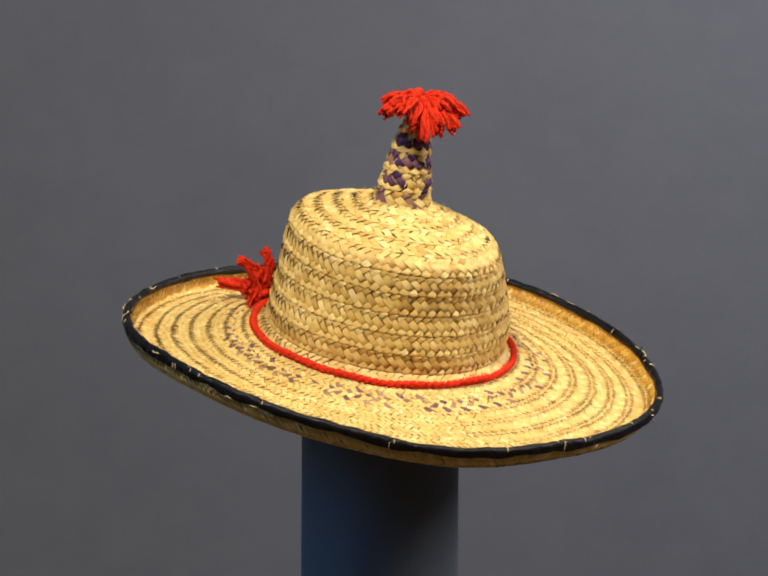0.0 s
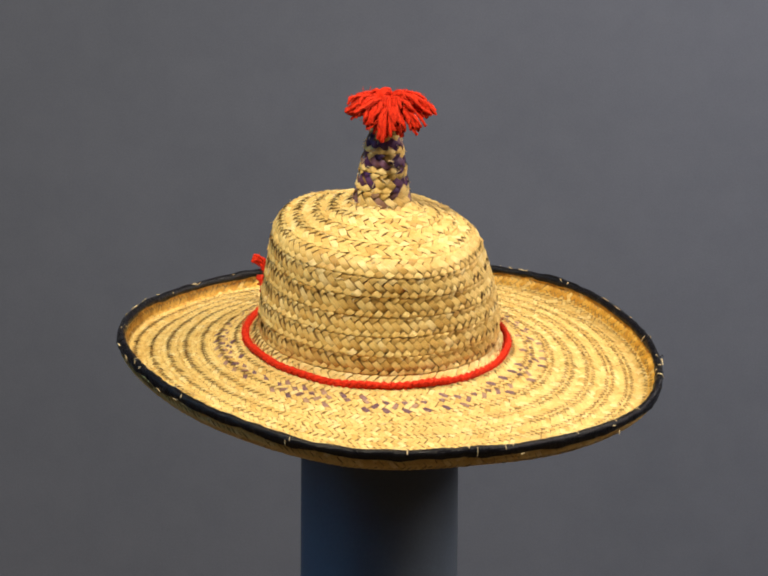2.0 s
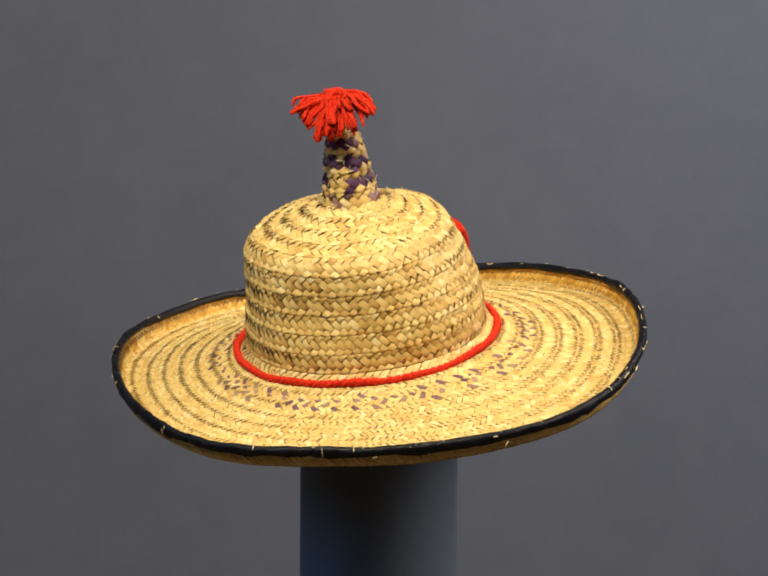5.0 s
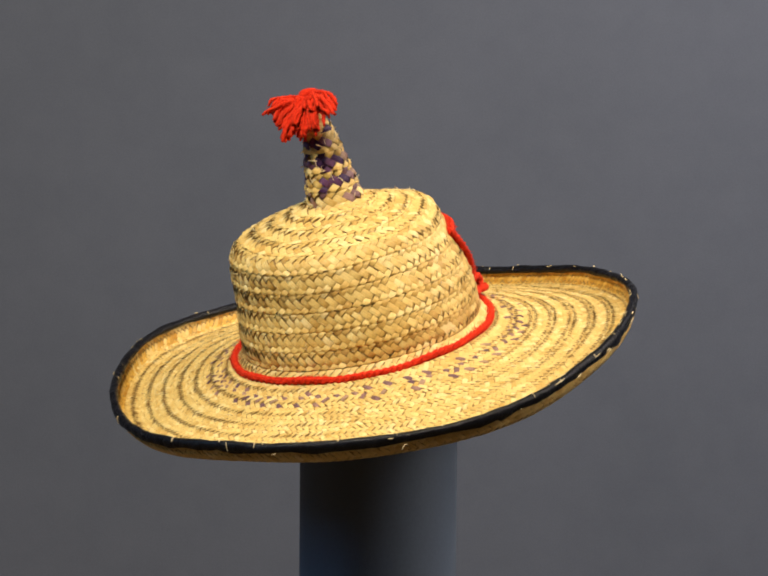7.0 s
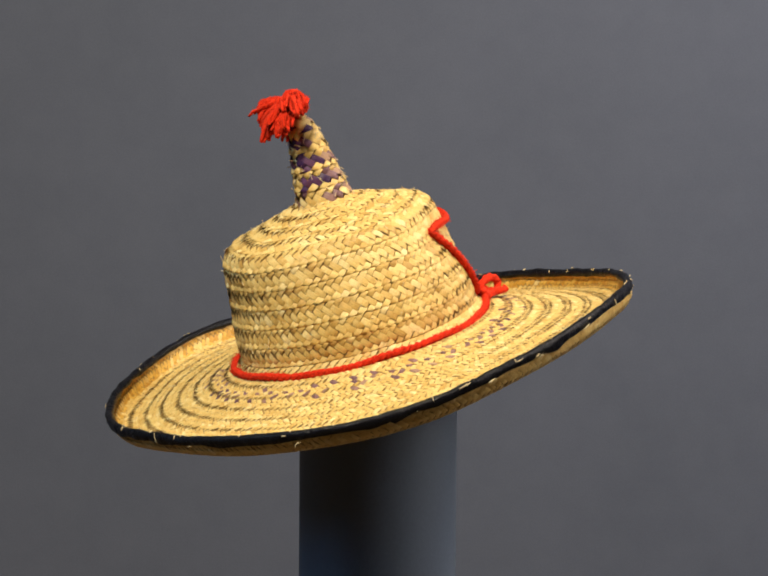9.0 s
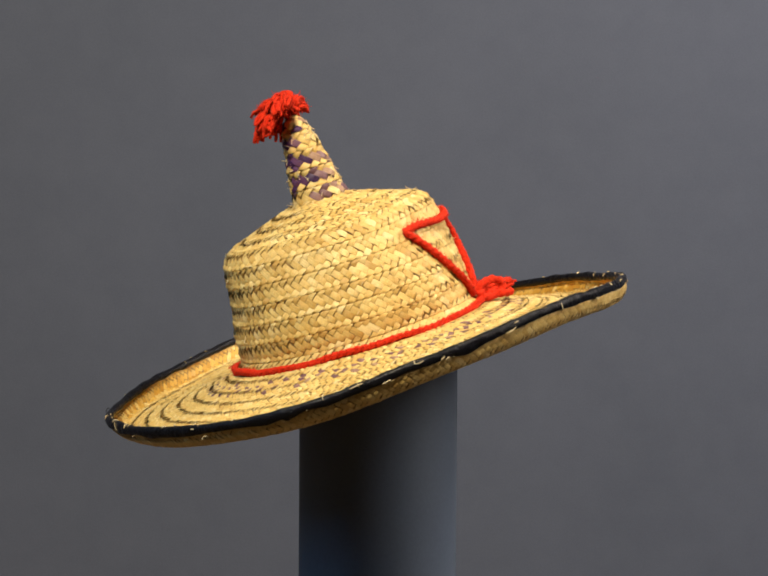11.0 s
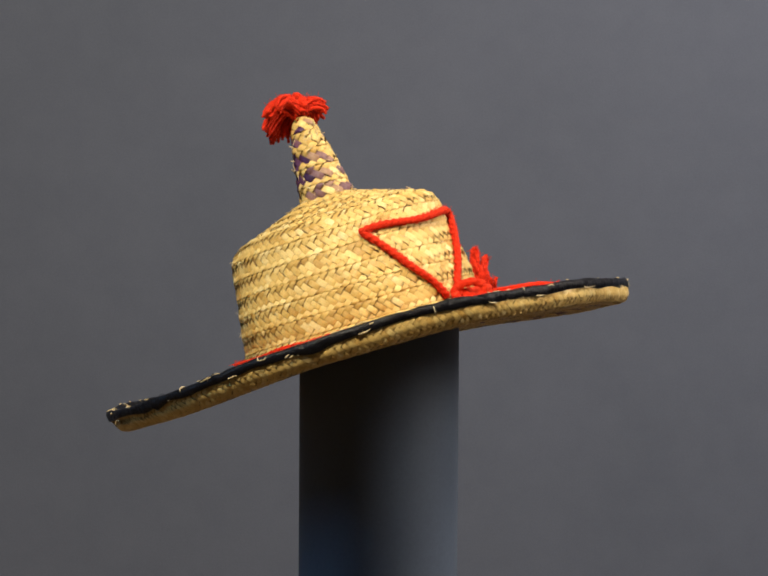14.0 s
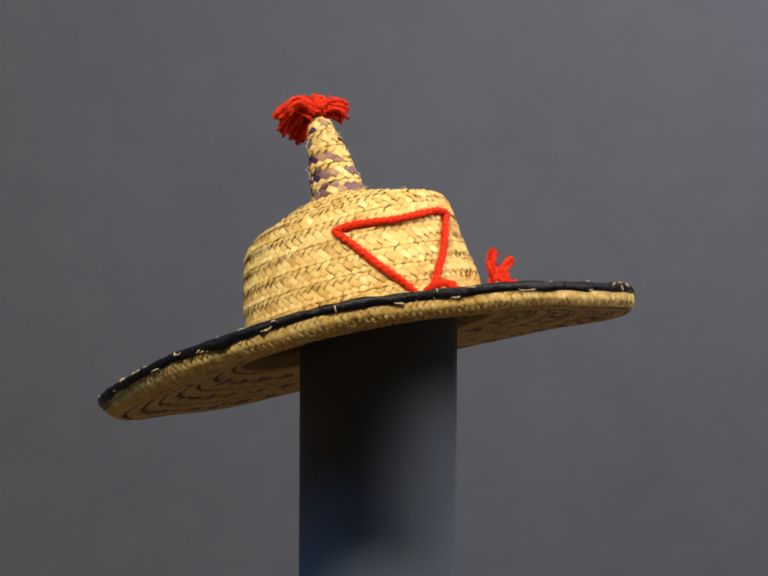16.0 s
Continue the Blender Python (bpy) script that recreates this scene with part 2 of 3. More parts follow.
def shell(at, name, mat, parent, label, inset, rings=60, around=160, u0=0.0, u1=1.0):
    """The solid backing under the strands: a thick sheet with an outside and an inside."""
    a, u = np.meshgrid(np.linspace(0, 2 * np.pi, around, endpoint=False), np.linspace(u0, u1, rings))
    p, n = at(a, u), normals_at(at, a, u)
    out, inn = (p - n * inset[0]).reshape(-1, 3), (p - n * inset[1]).reshape(-1, 3)
    verts = np.concatenate((out, inn))
    off, faces = rings * around, []
    for j in range(rings - 1):
        for i in range(around):
            k = (i + 1) % around
            q = (j * around + i, j * around + k, (j + 1) * around + k, (j + 1) * around + i)
            faces.append(q)
            faces.append(tuple(off + v for v in reversed(q)))
    for j in (0, rings - 1):
        for i in range(around):
            k = (i + 1) % around
            q = (j * around + i, j * around + k, off + j * around + k, off + j * around + i)
            faces.append(q if j else tuple(reversed(q)))
    me = bpy.data.meshes.new(name)
    me.from_pydata(verts.tolist(), [], faces)
    smooth(me)
    me.transform(HAT_FRAME)
    return mesh_part(name, me, mat, parent, label)


class Strands:
    """Collects woven strands: each a small cushion of 5 x 3 points that dives under its neighbours at both ends."""

    def __init__(self):
        self.verts, self.faces, self.uvs, self.count = [], [], [], 0

    def add(self, pts):
        m, n = pts.shape[:2]
        base = len(self.verts)
        self.count += 1
        self.verts.extend(pts.reshape(-1, 3).tolist())
        for i in range(m - 1):
            for j in range(n - 1):
                self.faces.append((base + i * n + j, base + i * n + j + 1, base + (i + 1) * n + j + 1, base + (i + 1) * n + j))
                for di, dj in ((0, 0), (0, 1), (1, 1), (1, 0)):
                    self.uvs.append(((j + dj) / (n - 1) + self.count * 0.37, (i + di) / (m - 1) + self.count * 0.11))

    def mesh(self, name):
        me = bpy.data.meshes.new(name)
        me.from_pydata(self.verts, [], self.faces)
        uv = me.uv_layers.new(name="UVMap")
        uv.data.foreach_set("uv", np.array(self.uvs, float).ravel())
        smooth(me)
        me.transform(HAT_FRAME)
        return me


RNG = np.random.default_rng(7)
ALONG = np.array((0.0, 0.2, 0.5, 0.8, 1.0))
RISE = np.array((-0.70, 0.50, 0.95, 0.70, -0.60))
WIDTH = np.array((0.90, 1.0, 1.0, 1.0, 0.90))
ACROSS = np.array((-1.0, 0.0, 1.0))
ROUND = np.array((-0.30, 0.0, -0.30))


ROWS = ((0.15, 1, 0.06), (2.25, -1, 0.15), (4.35, 1, 0.06))
FINE_ROWS = ((-0.1, 1, 0.06), (2.0, -1, 0.12), (4.1, 1, 0.12), (6.2, -1, 0.06))


def plait(at, u0, u1, arc, side, pick, height=0.0009, phase=0.0, gap=1.02, ledge=0.0, rows=ROWS, units=4.5):
    """One band of flat plait between u0 and u1, arc metres wide: slanting strands twice as long as wide that interlock in a herringbone,
    cut off at the band's two edges where they fold over. A row: its middle in units of which the band has 4.5 or so, the way of its slant, how far each strand lies over the next.
    pick(a, row, k) names the bin of a strand."""
    um, wide, unit = 0.5 * (u0 + u1), u1 - u0, arc / units
    rad = np.linalg.norm(at(np.array(0.0), np.array(um)) - at(np.array(np.pi), np.array(um))) / 2
    count = max(6, int(round(2 * math.pi * rad / (2 * unit))))
    step = 2 * math.pi / count
    shape = (count, 1, 1)
    along, across = (2 * ALONG - 1).reshape(1, 5, 1), ACROSS.reshape(1, 1, 3)
    for row, (mid, way, shingle) in enumerate(rows):
        a0 = ((np.arange(count) + 0.5 * row) * step + phase + RNG.normal(0, 0.05, count) * step).reshape(shape)
        reach = (1.14 * (1 + RNG.normal(0, 0.06, count))).reshape(shape)
        half = (0.5 * gap * (1 + RNG.normal(0, 0.07, count))).reshape(shape) * WIDTH.reshape(1, 5, 1)
        lift = (height * (1 + RNG.normal(0, 0.25, count))).reshape(shape)
        jog = RNG.normal(0, 0.10, count).reshape(shape)
        twist = (shingle + RNG.normal(0, 0.16, count)).reshape(shape)
        w = np.clip(mid + jog + way * along * reach - way * across * half, -0.04, units + 0.04)
        a = a0 + 0.5 * step * (along * reach + across * half)
        u = np.clip(u0 + wide * w / units, 0, 1)
        h = lift * (RISE.reshape(1, 5, 1) + ROUND.reshape(1, 1, 3) + twist * across) + ledge * (1 - w / units)
        p = at(a, u) + side * normals_at(at, a, u) * h[..., None]
        if side < 0:
            p = p[:, :, ::-1]
        for k in range(count):
            pick(float(a0[k, 0, 0]) % (2 * math.pi), row, k).add(p[k])


def strand_objects(bins, name, mat, parent, label=""):
    me = bins.mesh(name)
    return tagged(mesh_part(name, me, mat, parent, label), kind="stuff")


def sweep(path, radius, lobes=3, turns=120.0, closed=False, sides=12, depth=0.16, seed=0, taper=True):
    """A plied yarn along a path (n x 3): a lobed section that turns along the way."""
    path = np.array(path, float)
    n = len(path)
    tang = np.gradient(path, axis=0)
    if closed:
        tang = np.roll(path, -1, 0) - np.roll(path, 1, 0)
    tang /= np.linalg.norm(tang, axis=1, keepdims=True) + 1e-12
    up = np.array((0.0, 0.0, 1.0)) + 0 * path
    up[np.abs(tang[:, 2]) > 0.9] = (1.0, 0.0, 0.0)
    side = np.cross(tang, up)
    side /= np.linalg.norm(side, axis=1, keepdims=True)
    up = np.cross(side, tang)
    s = np.concatenate(([0], np.cumsum(np.linalg.norm(np.diff(path, axis=0), axis=1))))
    rng = np.random.default_rng(seed)
    jit = 1 + 0.06 * np.interp(s, np.linspace(0, s[-1], max(4, int(s[-1] / 0.004))), rng.normal(0, 1, max(4, int(s[-1] / 0.004))))
    ang = np.linspace(0, 2 * np.pi, sides, endpoint=False)
    verts, faces = [], []
    for i in range(n):
        r = radius * jit[i]
        if taper and not closed:
            r *= min(1.0, 0.72 + 0.28 * min(i, n - 1 - i) / 2.0)
        rr = r * (1 - depth + depth * np.cos(lobes * (ang - turns * s[i] / max(lobes, 1))))
        verts.extend((path[i] + rr[:, None] * (np.cos(ang)[:, None] * side[i] + np.sin(ang)[:, None] * up[i])).tolist())
    for i in range(n if closed else n - 1):
        j = (i + 1) % n
        for k in range(sides):
            l = (k + 1) % sides
            faces.append((i * sides + k, i * sides + l, j * sides + l, j * sides + k))
    if not closed:
        faces.append(tuple(reversed(range(sides))))
        faces.append(tuple(range((n - 1) * sides, n * sides)))
    return verts, faces


def yarn_part(name, pieces, parent, label=""):
    verts, faces = [], []
    for v, f in pieces:
        b = len(verts)
        verts.extend(v)
        faces.extend(tuple(b + i for i in q) for q in f)
    me = bpy.data.meshes.new(name)
    me.from_pydata(verts, [], faces)
    smooth(me)
    me.transform(HAT_FRAME)
    return mesh_part(name, me, YARN, parent, label)


def spline(points, n):
    p = np.array(points, float)
    q = np.array([2 * p[0] - p[1], *p, 2 * p[-1] - p[-2]])
    out = []
    m = len(p) - 1
    for x in np.linspace(0, m - 1e-9, n):
        i, t = int(x), x - int(x)
        a, b, c, d = q[i], q[i + 1], q[i + 2], q[i + 3]
        out.append(0.5 * (2 * b + (c - a) * t + (2 * a - 5 * b + 4 * c - d) * t * t + (3 * b - a - 3 * c + d) * t ** 3))
    return np.array(out)


def make_hat():
    root = new("straw_hat")
    tagged(root, "wide-brimmed woven straw hat with red cord and black edge", "hat")
    crown = shell(crown_at, "crown", BACKING, root, "domed crown of coiled straw plait", (0.0005, 0.0024))
    brim = shell(brim_at, "brim", BACKING, root, "flat straw brim turned up at its edge", (0.0001, 0.0016), rings=70, around=200)
    horn = shell(horn_at, "horn", BACKING, root, "tapered horn braided of natural and purple straw", (0.0010, 0.0030), rings=24, around=40)

    plain, amber, lilac = Strands(), Strands(), Strands()
    singles = []

    def single(a, row, k):
        singles.append(Strands())
        return singles[-1]

    def mixed(share):
        """Plain strands with a share of browner or bounce-tinted ones, in runs round the hat."""
        def choose(a, row, k):
            run = 0.5 + 0.5 * math.sin(3 * a + 7 * share) * math.sin(2 * a + 1.0)
            return amber if RNG.random() < share * (0.4 + 1.2 * run) else plain
        return choose

    bands = 11
    shares = (0.0, 0.60, 0.10, 0.20, 0.36, 0.0, 0.14, 0.10, 0.08, 0.12, 0.06)
    for b in range(bands):
        plait(crown_at, b / bands, (b + 1) / bands, CROWN_PROFILE[2] / bands, 1, single if b == 5 else mixed(shares[b]), height=0.0009, phase=0.4 * b, ledge=0.0 if b == 0 else 0.00048)
    strand_objects(plain, "crown_weave", STRAW, crown)
    strand_objects(amber, "browned_weave", BROWNED, crown, "browner strands of the crown's plait")
    for one in singles:
        mesh_part("strand", one.mesh("strand"), STRAW_ONE, crown)

    plain, amber = Strands(), Strands()
    bands = 7

    def ring_pick(band):
        def choose(a, row, k):
            dyed_row = row in (2, 3) if band == 0 else row < 3
            return lilac if dyed_row and k % 3 == (row + band) % 3 and RNG.random() < (0.45 if band == 0 else 0.68) else plain
        return choose

    for b in range(bands):
        chosen = ring_pick(b) if b < 2 else (lambda a, row, k: plain)
        plait(brim_at, LIP_U * b / bands, LIP_U * (b + 1) / bands, LIP_U * BRIM_WIDTH / bands, 1, chosen, height=0.0007, phase=0.3 * b, ledge=0.0004, rows=FINE_ROWS, units=5.9)
    # The lip's inner strands, mostly coloured for light bounced off the brim.
    plait(brim_at, LIP_U, 1.0, (1 - LIP_U) * BRIM_WIDTH, 1, mixed(0.8), height=0.0006, phase=0.2, rows=FINE_ROWS, units=6.2)
    strand_objects(plain, "brim_weave", STRAW, brim)
    strand_objects(amber, "lip_bounce_weave", LIP_BOUNCE, brim, "lip strands tinted orange for light bounced off the brim")
    strand_objects(lilac, "dyed_weave", FADED, brim, "faded purple strands woven round the brim")
    under, marks = Strands(), Strands()

    def under_pick(a, row, k):
        return marks if row in (1, 2) and k % 6 in (0, 1, 2) and RNG.random() < 0.75 else under

    for b in range(bands):
        chosen = under_pick if b in (1, 3, 5) else (lambda a, row, k: under)
        plait(brim_low_at, LIP_U * b / bands, LIP_U * (b + 1) / bands, LIP_U * BRIM_WIDTH / bands, -1, chosen, height=0.0005, phase=0.3 * b, rows=FINE_ROWS, units=5.9)
    plait(brim_low_at, LIP_U, 1.0, (1 - LIP_U) * BRIM_WIDTH, -1, lambda a, row, k: under, height=0.00055, phase=0.2, rows=FINE_ROWS, units=6.2)
    strand_objects(under, "underside_weave", STRAW, brim)
    strand_objects(marks, "underside_dyed_weave", FADED, brim)

    pale, dyed = [], []

    def horn_pick(b):
        def choose(a, row, k):
            # the dye lies deeper on the side that leans forward
            deep = b > 0 and math.cos(a + 1.1) > 0.05
            bins = dyed if RNG.random() < ((0.80 if deep else 0.40) if row == 1 else 0.14) else pale
            bins.append((Strands(), deep))
            return bins[-1][0]
        return choose

    bands = 5
    for b in range(bands):
        plait(horn_at, b / bands, (b + 1) / bands, HORN_PROFILE[2] / bands * 1.15, 1, horn_pick(b), height=0.0011, phase=0.5 * b, ledge=0.0006)
    for one, deep in pale:
        mesh_part("strand", one.mesh("strand"), STRAW_ONE, horn)
    for one, deep in dyed:
        mesh_part("strand", one.mesh("strand"), PURPLE if deep else FADED_ONE, horn, "purple-dyed straw strand")

    # broken straw ends that stand off the weave
    loose = np.random.default_rng(31)

    def slivers(at, count, u0, u1, length, thick, parent):
        pieces = []
        for i in range(count):
            a, u = np.array(loose.uniform(0, 2 * math.pi)), np.array(loose.uniform(u0, u1))
            p, nrm = at(a, u), normals_at(at, a, u)
            d = loose.normal(0, 1, 3)
            d -= nrm * d.dot(nrm)
            d /= np.linalg.norm(d)
            ln = length * loose.uniform(0.5, 1.4)
            rise = loose.uniform(0.1, 0.45)
            pts = [p - 0.2 * ln * d, p + nrm * 0.0008, p + d * 0.5 * ln + nrm * (0.0009 + 0.3 * rise * ln), p + d * ln + nrm * (0.0009 + rise * ln)]
            pieces.append(sweep(spline(pts, 7), thick * loose.uniform(0.6, 1.3), lobes=1, depth=0.0, sides=4, seed=i))
        verts, faces = [], []
        for v, f in pieces:
            base = len(verts)
            verts.extend(v)
            faces.extend(tuple(base + q for q in face) for face in f)
        me = bpy.data.meshes.new("frayed_straw")
        me.from_pydata(verts, [], faces)
        me.transform(HAT_FRAME)
        tagged(mesh_part("frayed_straw", me, THREAD, parent, "broken pale straw ends"), kind="stuff")

    slivers(crown_at, 130, 0.1, 1.0, 0.0045, 0.00022, crown)
    slivers(brim_at, 90, 0.1, 0.88, 0.0040, 0.00020, brim)
    slivers(horn_at, 75, 0.05, 0.85, 0.0042, 0.00038, horn)
    slivers(brim_low_at, 60, 0.90, 0.95, 0.0035, 0.00022, brim)

    # black tape folded over the edge
    n = 420
    a = np.linspace(0, 2 * np.pi, n, endpoint=False)
    top = brim_at(a, np.ones(n))
    rad = np.stack((np.cos(a), np.sin(a), 0 * a), -1)
    zed = np.array((0.0, 0.0, 1.0))
    rng = np.random.default_rng(3)
    low = 0.0058 + 0.0008 * np.interp(a, np.linspace(0, 2 * np.pi, 90), rng.normal(0, 1, 90))
    low_in = 0.0034 + 0.0007 * np.interp(a, np.linspace(0, 2 * np.pi, 110), rng.normal(0, 1, 110))
    rise = 0.0004 * np.interp(a, np.linspace(0, 2 * np.pi, 130), rng.normal(0, 1, 130))
    section = []
    for out, down in ((0.0012, low), (0.0028, 0.94 * low), (0.0030, 0.2 * low), (0.0021, -0.0008 - rise), (0.0004, -0.0013 - rise), (-0.0012, -0.0008 - rise),
                      (-0.0026, 0.2 * low_in), (-0.0031, 0.85 * low_in), (-0.0022, low_in)):
        section.append(top + rad * (out + 0.0003 * rng.normal(0, 1, n)[:, None] - 0.0005) - zed * (down + 0 * a)[:, None])
    sec = np.array(section)
    m = len(sec)
    faces = [(j * n + i, j * n + (i + 1) % n, ((j + 1) % m) * n + (i + 1) % n, ((j + 1) % m) * n + i) for j in range(m) for i in range(n)]
    me = bpy.data.meshes.new("binding")
    me.from_pydata(sec.reshape(-1, 3).tolist(), [], [tuple(reversed(f)) for f in faces])
    smooth(me)
    me.transform(HAT_FRAME)
    binding = mesh_part("binding", me, TAPE, root, "black tape folded and sewn over the edge")

    # cream stitches: most go over the tape's edge, others run along it
    for i in range(96):
        k = int(rng.integers(0, n))
        over = rng.random() < 0.6
        if over:
            p = [sec[j][k] + rad[k] * (0.0004 if j < 4 else -0.0004 if j > 5 else 0) + zed * (0.0004 if 2 < j < 6 else 0) for j in range(0, 8)]
            j0 = int(rng.choice((0, 1, 2, 2, 3, 3, 4, 5)))
            pts = p[j0:j0 + (3 if i % 4 == 0 else 2)]
        else:
            j0 = int(rng.choice((1, 1, 2, 4, 5)))
            side = 1 if j0 < 4 else -1
            ks = [(k + q) % n for q in range(int(rng.integers(2, 5)))]
            pts = [sec[j0][q] + side * rad[q] * 0.0004 + zed * (0.0003 + 0.0005 * rng.normal()) for q in ks]
        v, f = sweep(spline(pts, 7), 0.00042 * rng.uniform(0.7, 1.3), lobes=1, depth=0.05, sides=6, seed=i)
        sm = bpy.data.meshes.new("stitch")
        sm.from_pydata(v, [], f)
        smooth(sm)
        sm.transform(HAT_FRAME)
        mesh_part("stitch", sm, THREAD, binding)

    # loose ends of thread on the tape and of straw on the edge
    for i, (deg, mat, name) in enumerate(((16, TAPE, "loose_thread"), (-18, THREAD, "loose_straw"), (-78, TAPE, "loose_thread"))):
        k = int((deg % 360) / 360 * n)
        p0 = sec[3][k] if mat is TAPE else sec[0][k] - zed * 0.003
        d = rad[k] * 0.0018 + np.array((-rad[k][1], rad[k][0], 0.0)) * 0.003 * (-1) ** i
        pts = [p0, p0 + 0.5 * d + zed * 0.0015, p0 + 1.2 * d + zed * 0.0008, p0 + d * 1.5 - zed * 0.001]
        v, f = sweep(spline(pts, 12), 0.00035, lobes=1, depth=0.0, sides=5, seed=i)
        sm = bpy.data.meshes.new(name)
        sm.from_pydata(v, [], f)
        smooth(sm)
        sm.transform(HAT_FRAME)
        mesh_part(name, sm, mat, binding if mat is TAPE else brim)

    # red cord round the foot of the crown
    a = np.linspace(0, 2 * np.pi, 900, endpoint=False)
    ring = np.stack((0.0016 + 0.0984 * np.cos(a), -0.0140 + 0.0984 * np.sin(a), 0.0078 + 0.0007 * np.sin(5 * a) + 0.0004 * np.sin(13 * a)), -1)
    yarn_part("cord", [sweep(ring, 0.0030, lobes=3, turns=1150.0, closed=True, depth=0.16)], root, "thick red wool cord round the crown")

    def on_crown(p, out=0.0032):
        """The point pushed onto the crown's side, at the same height and angle round it."""
        x, y, z = p
        d = np.array((x, y)) - CROWN_C
        a = np.arctan2(d[1], d[0])
        us = np.linspace(0.08, 0.66, 120)
        u = float(np.interp(z, crown_at(np.full(120, a), us)[:, 2], us))
        a, u = np.array(a), np.array(u)
        return tuple(crown_at(a, u) + out * normals_at(crown_at, a, u))

    left, right = (0.0435, 0.0540, 0.0752), (-0.0468, 0.0549, 0.0768)
    foot_a, foot_b = (0.0000, 0.0780, 0.0130), (-0.0095, 0.0778, 0.0130)
    laid = []
    for p, q in ((foot_a, left), (left, right), (right, foot_b)):
        for t in np.linspace(0, 1, 100, endpoint=False):
            sag = 0.0012 * math.sin(3 * math.pi * t)
            laid.append(on_crown([p[i] * (1 - t) + q[i] * t + (sag if i == 2 else 0) for i in range(3)]))
    laid.append(on_crown(foot_b))
    laid = np.array(laid)
    for _ in range(14):
        laid[1:-1] = 0.25 * laid[:-2] + 0.5 * laid[1:-1] + 0.25 * laid[2:]
    yarn_part("cord_triangle", [sweep(laid, 0.0031, lobes=3, turns=1150.0, depth=0.16, seed=4)], root, "red wool cord laid in a triangle on the crown")

    # the knot below the triangle, with a loop
    loop = spline([(-0.004, 0.0815, 0.0130), (-0.006, 0.0855, 0.0185), (-0.014, 0.0930, 0.0200), (-0.020, 0.0985, 0.0150), (-0.017, 0.0960, 0.0090), (-0.008, 0.0890, 0.0085),
                   (-0.002, 0.0850, 0.0120), (-0.010, 0.0845, 0.0150), (-0.0125, 0.0900, 0.0100), (-0.018, 0.1000, 0.0070), (-0.022, 0.1040, 0.0070)], 90)
    yarn_part("cord_knot", [sweep(loop, 0.0033, lobes=3, turns=900.0, depth=0.12, seed=9)], root, "red cord tied in a small loop")

    # the cord's tail runs on along the foot of the crown to the standing tuft
    tail = []
    for q in np.linspace(97, 160, 40):
        lift = 0.0146 - 0.0012 * math.sin(radians(3 * (q - 97)))
        tail.append((CROWN_C[0] + 0.1008 * math.cos(radians(q)), CROWN_C[1] + 0.1008 * math.sin(radians(q)), lift))
    yarn_part("cord_tail", [sweep(tail, 0.0031, lobes=3, turns=1150.0, depth=0.12, seed=14)], root, "end of the red cord lying along the crown's foot")

    def bundle(rng, start, ends, count, thick, spread, bow, seed, loose=0.0012):
        """Yarns that run together from start to the ends, bowed up by bow."""
        out = []
        start = np.array(start, float)
        for i in range(count):
            end = np.array(ends[i % len(ends)], float) + rng.normal(0, spread, 3)
            s0 = start + rng.normal(0, loose, 3)
            side = rng.normal(0, spread * 1.1, 3)
            reach = 1.0 - abs(rng.normal(0, 0.07))
            end = s0 + reach * (end - s0)
            pts = [s0, s0 + 0.33 * (end - s0) + zed * bow * 0.85 - side * 0.3, s0 + 0.74 * (end - s0) + zed * bow * 0.70 + 0.5 * side, end]
            out.append(sweep(spline(pts, 16), thick * (1 + rng.normal(0, 0.08)), lobes=2, turns=900.0, sides=6, depth=0.18, seed=seed + i))
        return out

    def fuzz(rng, pieces, every, length):
        """Stray fibres that stand off the yarns."""
        out = []
        for v, f in pieces:
            pts = np.array(v)
            for k in range(int(rng.integers(0, every)), len(pts) - 13, every):
                d = pts[k] - pts[max(0, k - k % 8):max(0, k - k % 8) + 8].mean(0)
                d = d / (np.linalg.norm(d) + 1e-9) + rng.normal(0, 0.7, 3)
                ln = length * rng.uniform(0.4, 1.3)
                out.append(sweep(spline([pts[k], pts[k] + d * 0.5 * ln, pts[k] + d * 0.8 * ln + rng.normal(0, 0.4, 3) * ln], 4), 0.00016, lobes=1, depth=0.0, sides=3, seed=k))
        return out

    fibre_rng = np.random.default_rng(21)
    yarn_part("cord_fuzz", fuzz(fibre_rng, [sweep(ring, 0.0029, closed=True), sweep(laid, 0.0031)], 4, 0.0015), root, "stray red wool fibres on the cord")

    # wool tuft on the horn: bundles to either side, others falling forward
    rng = np.random.default_rng(11)
    tip = np.array((HORN_C[0] + 0.0010, HORN_C[1] - 0.0020, 0.1845))
    pieces = []
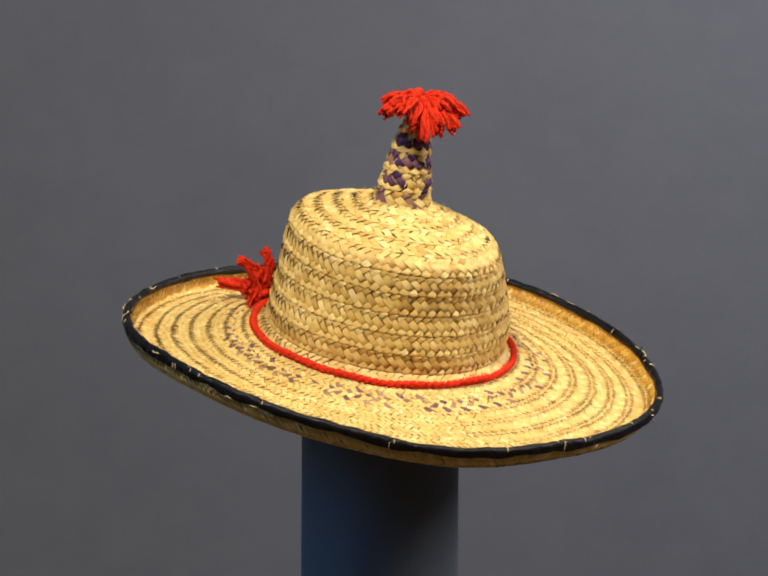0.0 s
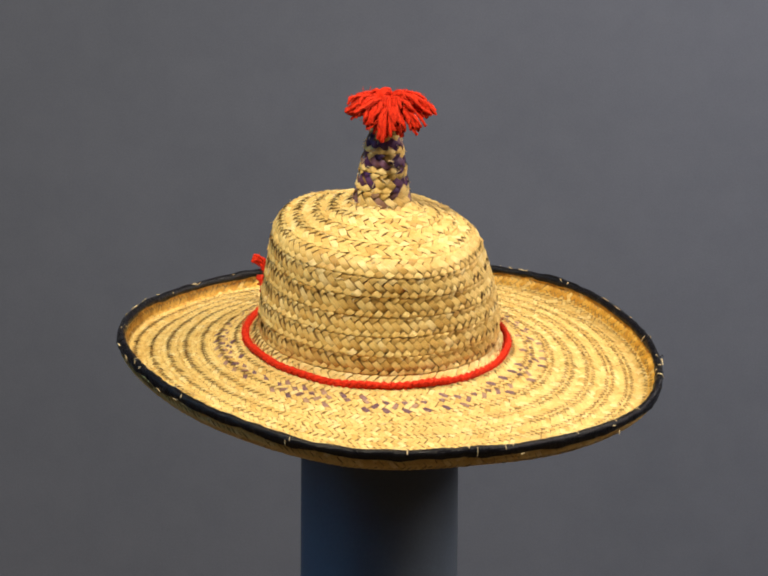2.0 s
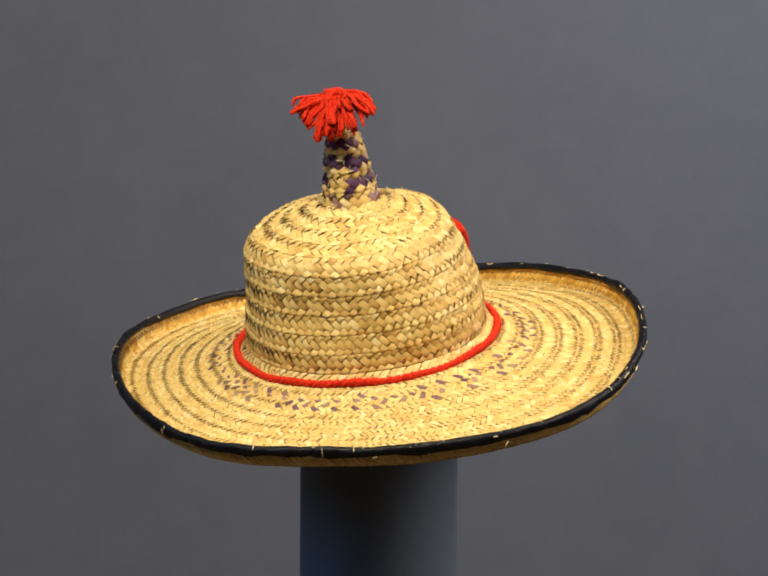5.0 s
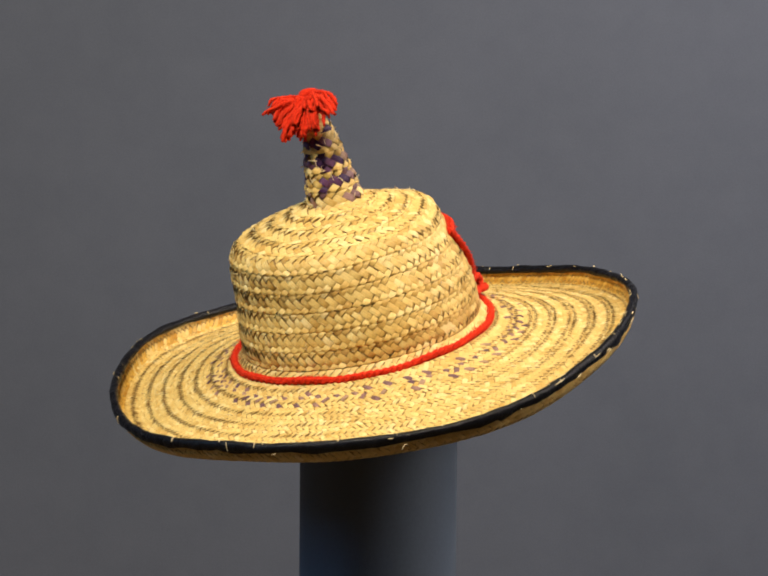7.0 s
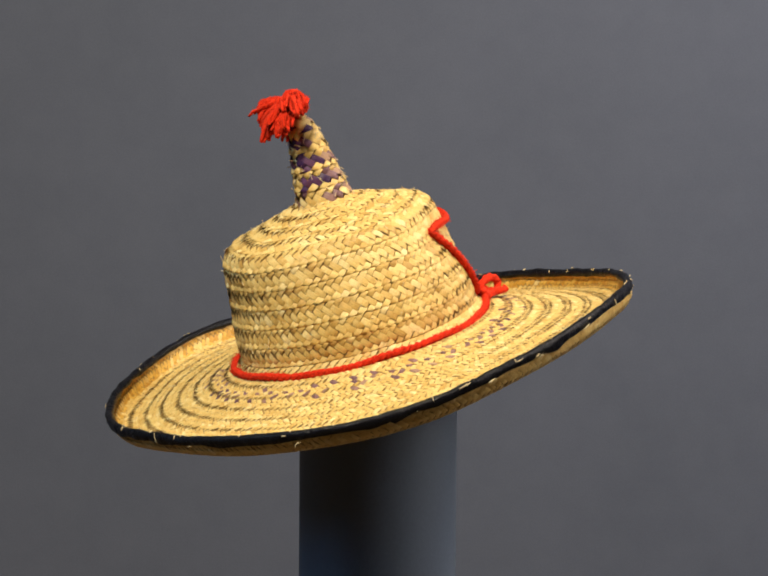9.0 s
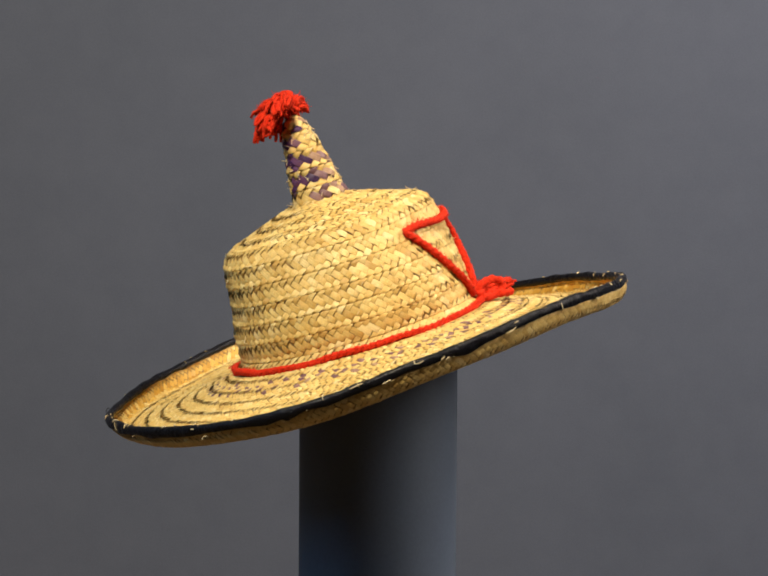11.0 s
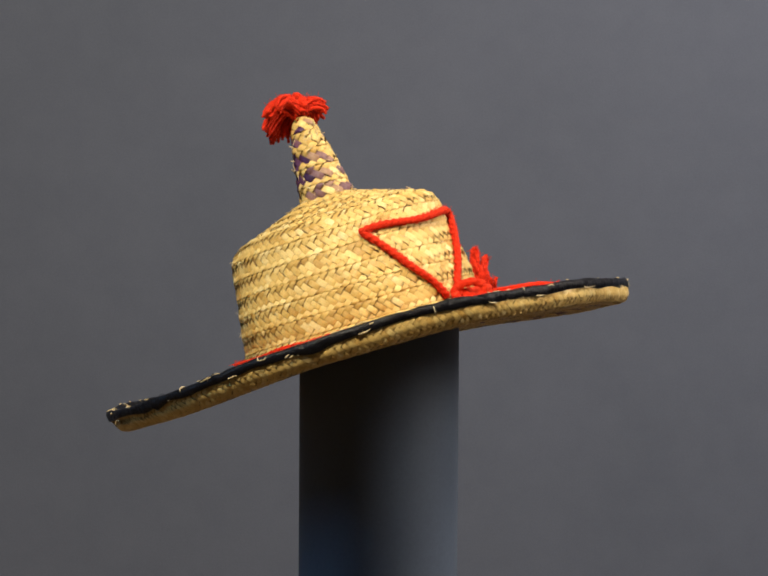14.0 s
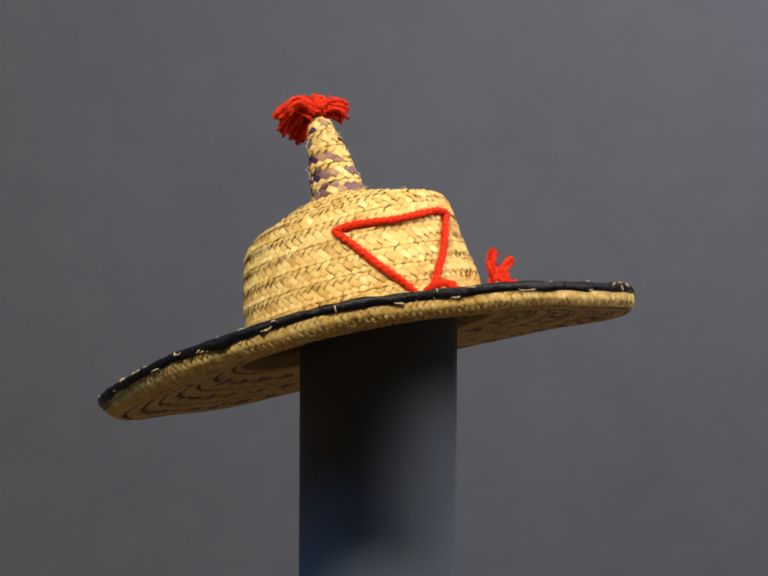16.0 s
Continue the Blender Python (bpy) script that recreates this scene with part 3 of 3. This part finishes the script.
    fan = [((-178, 0.025, 0.001), 11, 0.008), ((168, 0.022, -0.006), 7, 0.006), ((-152, 0.027, -0.004), 11, 0.009), ((-165, 0.027, -0.012), 8, 0.007), ((-122, 0.033, 0.000), 9, 0.010), ((-98, 0.032, -0.008), 10, 0.012),
           ((-74, 0.030, -0.019), 14, 0.011), ((-45, 0.027, -0.019), 10, 0.012), ((-22, 0.033, -0.012), 9, 0.011), ((-3, 0.035, -0.002), 11, 0.012), ((12, 0.029, 0.002), 9, 0.011),
           ((-55, 0.030, -0.008), 9, 0.010), ((-110, 0.034, 0.003), 9, 0.010), ((-80, 0.019, -0.024), 9, 0.009), ((-70, 0.016, 0.003), 8, 0.008), ((-25, 0.024, 0.004), 9, 0.010), ((-145, 0.018, 0.003), 8, 0.009)]
    for q, ((deg, out, down), count, bow) in enumerate(fan):
        end = tip + np.array((1.0 * out * math.cos(radians(deg)), 1.0 * out * math.sin(radians(deg)), 0.74 * down))
        pieces += bundle(rng, tip, [end], int(1.4 * count), 0.0017, 0.0023, 0.74 * bow, 40 * q, loose=0.0024)
    pieces += fuzz(fibre_rng, pieces, 3, 0.0017)
    yarn_part("tassel", pieces, root, "loose red wool tuft tied to the horn")
    ball = spline([tip + (-0.0010, 0.006, 0.000), tip + (0.000, 0.002, 0.0095), tip + (-0.003, -0.004, 0.0105), tip + (-0.004, -0.008, 0.006)], 14)
    yarn_part("tie", [sweep(ball, 0.0042, lobes=2, turns=300.0, sides=10, depth=0.1, seed=5)], root, "red wool tie at the tip of the horn")

    # two tufts at the ends of the cord: one stands, one lies on the brim
    fingers = []
    for i, (foot, top, count, spread, bow) in enumerate((((-0.0925, 0.0310, 0.0070), (-0.0905, 0.0325, 0.0400), 22, 0.0017, 0.0), ((-0.0910, 0.0325, 0.0360), (-0.0965, 0.0310, 0.0455), 12, 0.0010, 0.003),
                                                         ((-0.0965, 0.0290, 0.0070), (-0.0975, 0.0290, 0.0300), 26, 0.0030, 0.0), ((-0.0985, 0.0285, 0.0230), (-0.1145, 0.0230, 0.0385), 13, 0.0012, 0.004),
                                                         ((-0.1000, 0.0270, 0.0060), (-0.1010, 0.0280, 0.0200), 26, 0.0038, 0.0), ((-0.0940, 0.0310, 0.0050), (-0.0930, 0.0310, 0.0230), 30, 0.0036, 0.0))):
        fingers += bundle(rng, foot, [top], count, 0.0018, 0.95 * spread, bow, 700 + 40 * i, loose=0.0030 if bow == 0 else 0.0014)
    fingers += fuzz(fibre_rng, fingers, 4, 0.0018)
    yarn_part("standing_tuft", fingers, root, "red wool tuft standing at the end of the cord")
    ends = [(-0.1290, 0.0785, 0.0000), (-0.1260, 0.0755, 0.0012), (-0.1230, 0.0815, 0.0000), (-0.1300, 0.0765, 0.0014)]
    lying = bundle(rng, (-0.0850, 0.0440, 0.0060), ends, 48, 0.0018, 0.0017, 0.0010, 900, loose=0.0022)
    yarn_part("lying_tuft", lying + fuzz(fibre_rng, lying, 4, 0.0018), root, "red wool tuft lying on the brim")
    return root


column = make_column()
hat = make_hat()


def motions():
    steps = [0.25 * i for i in range(65)]
    turn = [(t, pose(0, 0, 0, 0, 0, AXIS_TURN * t)) for t in steps]
    walk(hat, turn)
    walk(column, turn)


motions()
